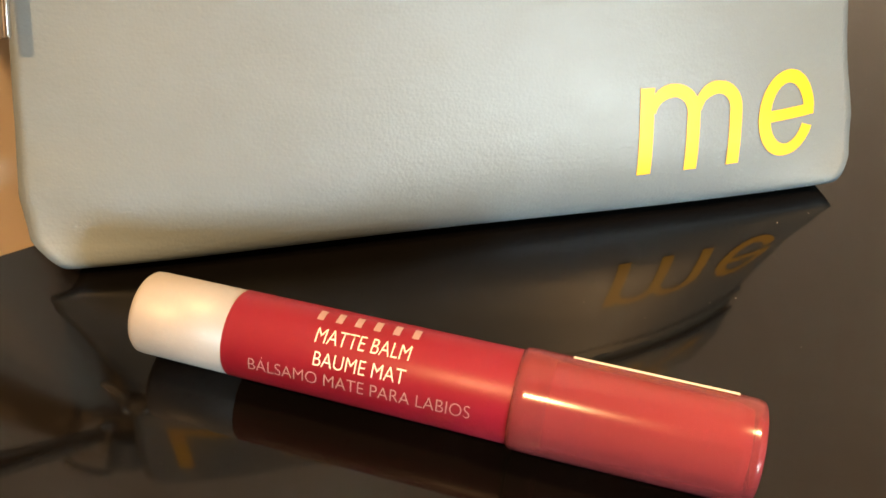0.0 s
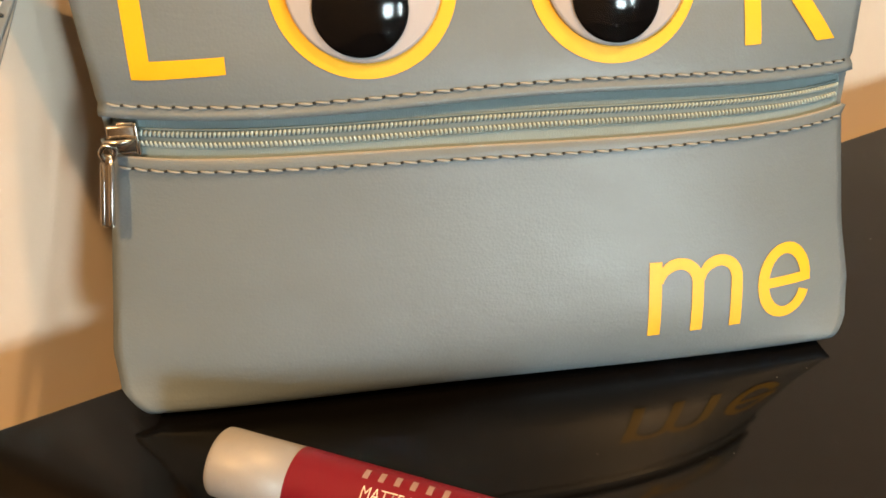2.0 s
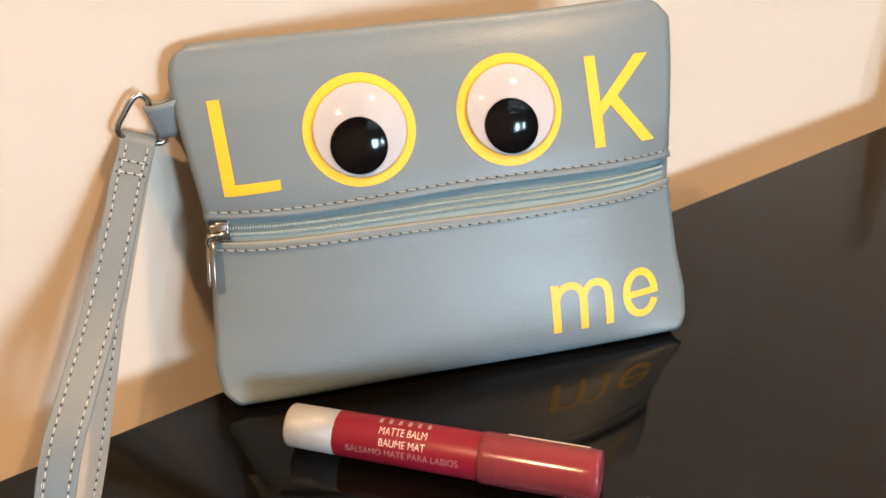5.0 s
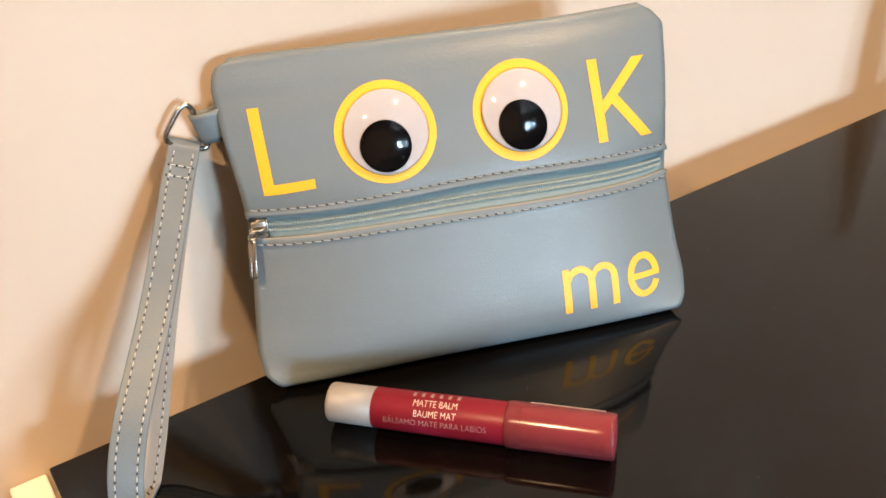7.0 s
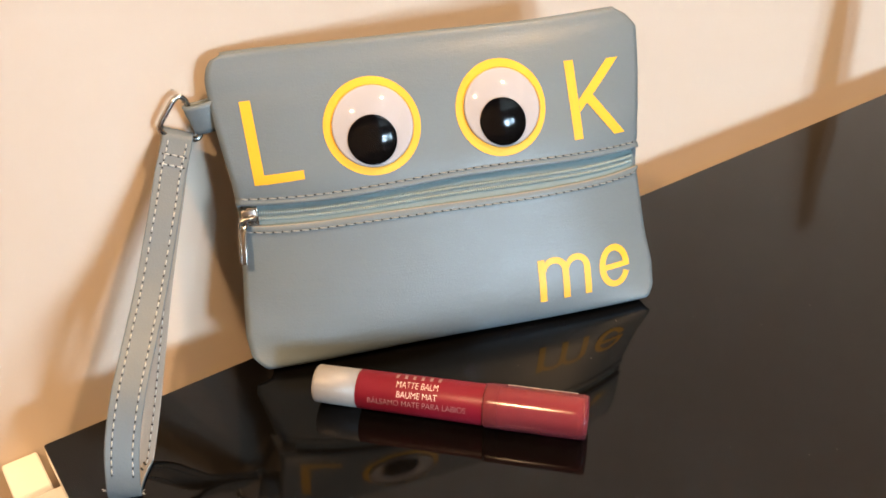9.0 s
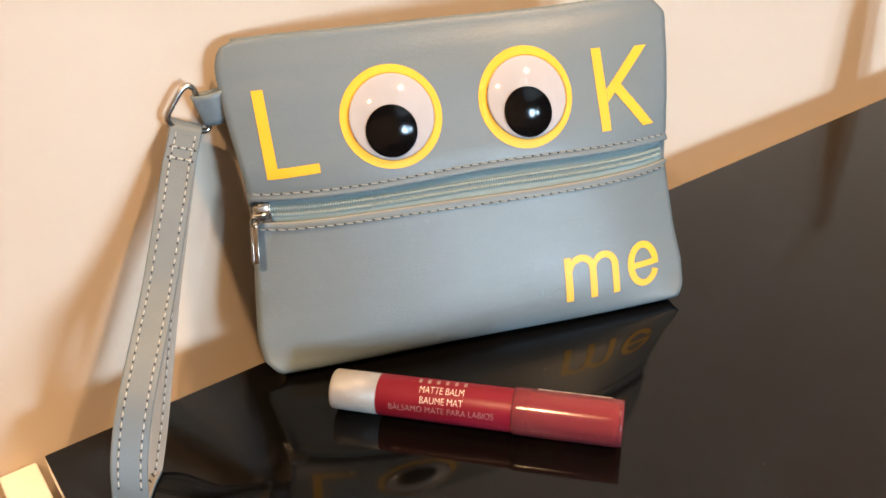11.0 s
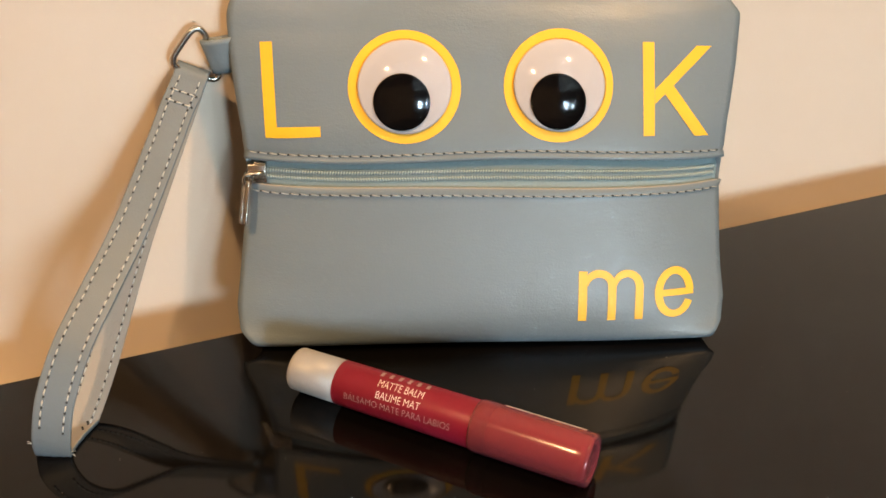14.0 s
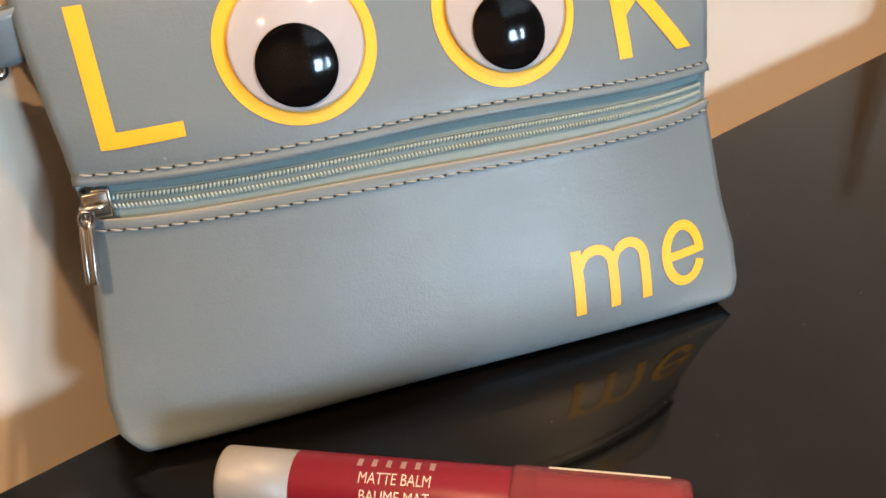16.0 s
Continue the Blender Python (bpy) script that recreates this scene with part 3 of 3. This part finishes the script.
bm = bmesh.new()
RING = [(-.1070, .0386, .1250), (-.1205, .0343, .1078), (-.1013, .0412, .0985)]
loop = []
for i in range(3):
    a, b, c = Vector(RING[i - 1]), Vector(RING[i]), Vector(RING[(i + 1) % 3])
    cut = .0090 if i == 0 else .0066
    p, q = b + (a - b).normalized() * cut, b + (c - b).normalized() * cut
    for k in range(9):
        t = k / 8
        loop.append(p * (1 - t) ** 2 + b * 2 * t * (1 - t) + q * t * t)
tube(bm, loop, .0013, 10, True)
part("ring", bm, STEEL, bag, "rounded triangular nickel ring")

S0, S1 = Vector((-.1127, .0360, .1019)), Vector((-.151, -.061, .0030))
SD = (S1 - S0).normalized()
SU = Vector((UX, UY, 0))
SU = (SU - SD * SU.dot(SD)).normalized()
SN = SD.cross(SU)
FRONT = [(-.0048, .0, .0004), (-.0018, 0, .0022), (.0035, 0, .0021), (.015, -.0008, .0018), (.03, -.001, .0020), (.065, -.0022, .0036), (.09, -.0045, .0090), (.112, -.0064, .0135), (.130, -.0058, .0125), (.143, -.0030, .0080), (.1486, -.0004, .0020)]
BACK = [(.1478, .0012, -.0026), (.142, .0022, -.0058), (.130, .0028, -.0072), (.112, .0026, -.0066), (.09, .0014, -.0040), (.065, .0002, -.0012), (.03, 0, -.0008), (.0, 0, -.0010)]
path = smooth_path(FRONT + BACK, 26, True)
HALF = .0064


def strap_at(i, w, lift=0.0):
    n = len(path)
    p, q, r = path[i % n], path[(i + 1) % n], path[i - 1]
    t = (q - r).normalized()
    out = Vector((t.z, 0, -t.x))
    if out.length < 1e-6:
        out = Vector((0, 0, 1))
    out = out.normalized() * -1
    c = S0 + SD * p.x + SU * (p.y + w) + SN * p.z
    o = (SD * out.x + SN * out.z).normalized()
    c = c + o * lift
    c.z = max(c.z, .0024)
    return c, o, (SD * t.x + SU * t.y + SN * t.z).normalized()


bm = bmesh.new()
grid = [[strap_at(i, HALF * w)[0] for w in (-1, -.9, -.5, 0, .5, .9, 1)] for i in range(len(path) + 1)]
sheet(bm, grid)
bmesh.ops.remove_doubles(bm, verts=bm.verts, dist=1e-6)
strap = part("wrist_strap", bm, LEATHER_SHADED, bag, "blue-grey leather wrist strap loop with white stitching")
strap.data.materials.append(LINING)
k = strap.modifiers.new("thickness", "SOLIDIFY")
k.thickness, k.offset, k.material_offset = .0014, 0, 1
seam, holes = bmesh.new(), bmesh.new()
total = 0.0
want = .002
prev = None
for i in range(len(path)):
    c, o, t = strap_at(i, 0)
    if prev is not None:
        total += (c - prev).length
    prev = c
    if total >= want and .002 < path[i].x < .1415:
        want = total + .0031
        for w in (-.60, .60):
            for face_side in (1, -1):
                p, o, t = strap_at(i, HALF * w, .00084 * face_side)
                stitch(seam, p, t, o * face_side, .0021, .00030)
                bmesh.ops.create_icosphere(holes, subdivisions=1, radius=.00047, matrix=Matrix.Translation(p + t * .00155 - o * face_side * .00012))
for s in (.0075, .0122):
    i = min(range(len(path) // 2), key=lambda j: abs(path[j].x - s))
    for w in (-.5, 0, .5):
        p, o, t = strap_at(i, HALF * w, .00088)
        stitch(seam, p, SU, o, .0026, .00036)
        p, o, t = strap_at(i, HALF * w, -.00088)
        stitch(seam, p, SU, -o, .0026, .00036)
    for w in (-.75, -.25, .25, .75):
        p, o, t = strap_at(i, HALF * w, .00072)
        bmesh.ops.create_icosphere(holes, subdivisions=1, radius=.00056, matrix=Matrix.Translation(p))
rng = random.Random(4)
for w in (-1, 1):
    for _ in range(3):
        i = min(range(len(path) // 2), key=lambda j: abs(path[j].x - rng.uniform(.1465, .1484)))
        p, o, t = strap_at(i, HALF * w)
        tip = p + SU * w * rng.uniform(.0008, .0018) + Vector((rng.uniform(-.0006, .0006), rng.uniform(-.0006, .0006), rng.uniform(0, .0006)))
        tube(seam, [p, p.lerp(tip, .5) + Vector((0, 0, .0003)), tip], .00011, 5)
part("stitching", seam, THREAD_PALE, strap, "pale thread stitches along both edges")
part("needle_line", holes, HOLE, strap, "dark needle holes between the stitches")

# ---- the lip crayon ----
crayon = thing("lip_crayon", "chunky crimson lip crayon with a glossy red cap on black glass", "lipstick")
PEN_A, PEN_D = Vector((-.0543, -.0410, .0095)), Vector((.8728, -.4880, 0))
PEN_S = Vector((.4880, .8728, 0))
PEN = Matrix((PEN_D, PEN_S, Vector((0, 0, 1)))).transposed().to_4x4()
PEN.translation = PEN_A
bm = bmesh.new()
turned(bm, [(-.0197, .001), (-.0197, .0070), (-.0195, .0076), (-.0190, .0080), (-.0180, .0081), (-.0002, .0082)], PEN)
part("end_plug", bm, PEARL, crayon, "satin silver plastic end plug")
bm = bmesh.new()
turned(bm, [(-.0002, .001), (-.0002, .0081), (.0001, .0083), (.056, .0086), (.060, .0082), (.060, .001)], PEN)
part("barrel", bm, RED, crayon, "satin crimson printed barrel")
bm = bmesh.new()
turned(bm, [(.0541, .0086), (.0541, .0089), (.0544, .0092), (.0560, .0093), (.0900, .0092), (.0945, .0091), (.0956, .0088), (.0959, .0083), (.0958, .0076), (.0952, .0072), (.0950, .001)], PEN, 64)
part("cap", bm, CAP_RED, crayon, "glossy translucent red cap")
bm = bmesh.new()
turned(bm, [(.0580, .001), (.0580, .0078), (.0920, .0077), (.0938, .0070), (.0942, .0050), (.0942, .001)], PEN)
part("inner_sleeve", bm, CAP_CORE, crayon, "red inner sleeve showing through the cap")
bm = bmesh.new()
turned(bm, [(.0539, .0080), (.0539, .00885), (.0546, .00885), (.0546, .0080)], PEN)
part("cap_lip", bm, CAP_RED, crayon)

bm = bmesh.new()
sheet(bm, [[PEN @ Vector((s, -.00933 * math.sin(radians(deg)), .00933 * math.cos(radians(deg)))) for s in (.0626, .07, .078, .085, .0912)] for deg in range(-104, -27, 4)])
part("label", bm, LABEL, crayon, "thin white film label along the cap")


def on_pen(s, deg, lift):
    r = .0083 + (.0086 - .0083) * s / .056 + lift
    a = radians(deg)
    return PEN @ Vector((s, -r * math.sin(a), r * math.cos(a)))


def print_line(name, text, s0, s1, base_deg, top_deg, mat, label, bold=0.0):
    bm = letters(text, bold=bold)
    xs, ys = [v.co.x for v in bm.verts], [v.co.y for v in bm.verts]
    x0, x1 = min(xs), max(xs)
    cap = 0.69
    bmesh.ops.subdivide_edges(bm, edges=[e for e in bm.edges if e.calc_length() > .35], cuts=1)
    bmesh.ops.triangulate(bm, faces=bm.faces)
    for v in bm.verts:
        u, h = (v.co.x - x0) / (x1 - x0), v.co.y / cap
        s = s0 + (s1 - s0) * u
        v.co = on_pen(s, base_deg + (top_deg - base_deg) * h - 140 * (s - s0), .00010)
    part(name, bm, mat, crayon, label)


print_line("print", "MATTE BALM", .0174, .0350, 33, 13, PRINT, "white printed words MATTE BALM", -.008)
print_line("print", "BAUME MAT", .0180, .0351, 61, 43, PRINT, "white printed words BAUME MAT", -.008)
print_line("print", "B\u00c1LSAMO MATE PARA LABIOS", .0056, .0474, 88, 71, PRINT_SILVER, "silver printed words on the barrel", -.010)
# the maker's mark stays a row of plain bars
bm = bmesh.new()
for k in range(6):
    s0 = .0162 + k * .0036
    sheet(bm, [[on_pen(s0 + .0013 * i / 2, 2 - 19 * j / 5 - 140 * (s0 - .0162), .00010) for i in range(3)] for j in range(6)])
part("print", bm, PRINT_SILVER, crayon, "row of plain pale bars")

# ---- a dark bottle further along the table ----
bottle = thing("bottle", "black glossy bottle standing on the glass near the wall", "bottle")
bm = bmesh.new()
spot = Matrix.Translation((.388, .128, 0)) @ Matrix.Rotation(radians(-90), 4, "Y")
turned(bm, [(0, .001), (0, .019), (.002, .0212), (.010, .0220), (.040, .0205), (.080, .0165), (.105, .0105), (.112, .0090)], spot)
part("body", bm, BLACK, bottle)
bm = bmesh.new()
turned(bm, [(.112, .001), (.112, .0100), (.114, .0106), (.135, .0106), (.1365, .0098), (.1365, .001)], spot)
part("cap", bm, BLACK, bottle)

# ---- dust on the glass ----
bm = bmesh.new()
rng = random.Random(11)
for _ in range(90):
    p = Vector((rng.uniform(-.17, .32), rng.uniform(-.17, .06), .0))
    if (p.x - CORNER[0]) * -UY + (p.y - CORNER[1]) * UX > -.006 or (p.x - CORNER[0]) * UX + (p.y - CORNER[1]) * UY < .01:
        continue
    bmesh.ops.create_icosphere(bm, subdivisions=1, radius=rng.choice((.00006, .00008, .00010, .00014)), matrix=Matrix.Translation(p) @ Matrix.Diagonal((1, rng.uniform(.6, 1.6), .6, 1)))
tagged(part("dust", bm, SPECK), "pale dust specks scattered on the black glass", "dust", kind="stuff")
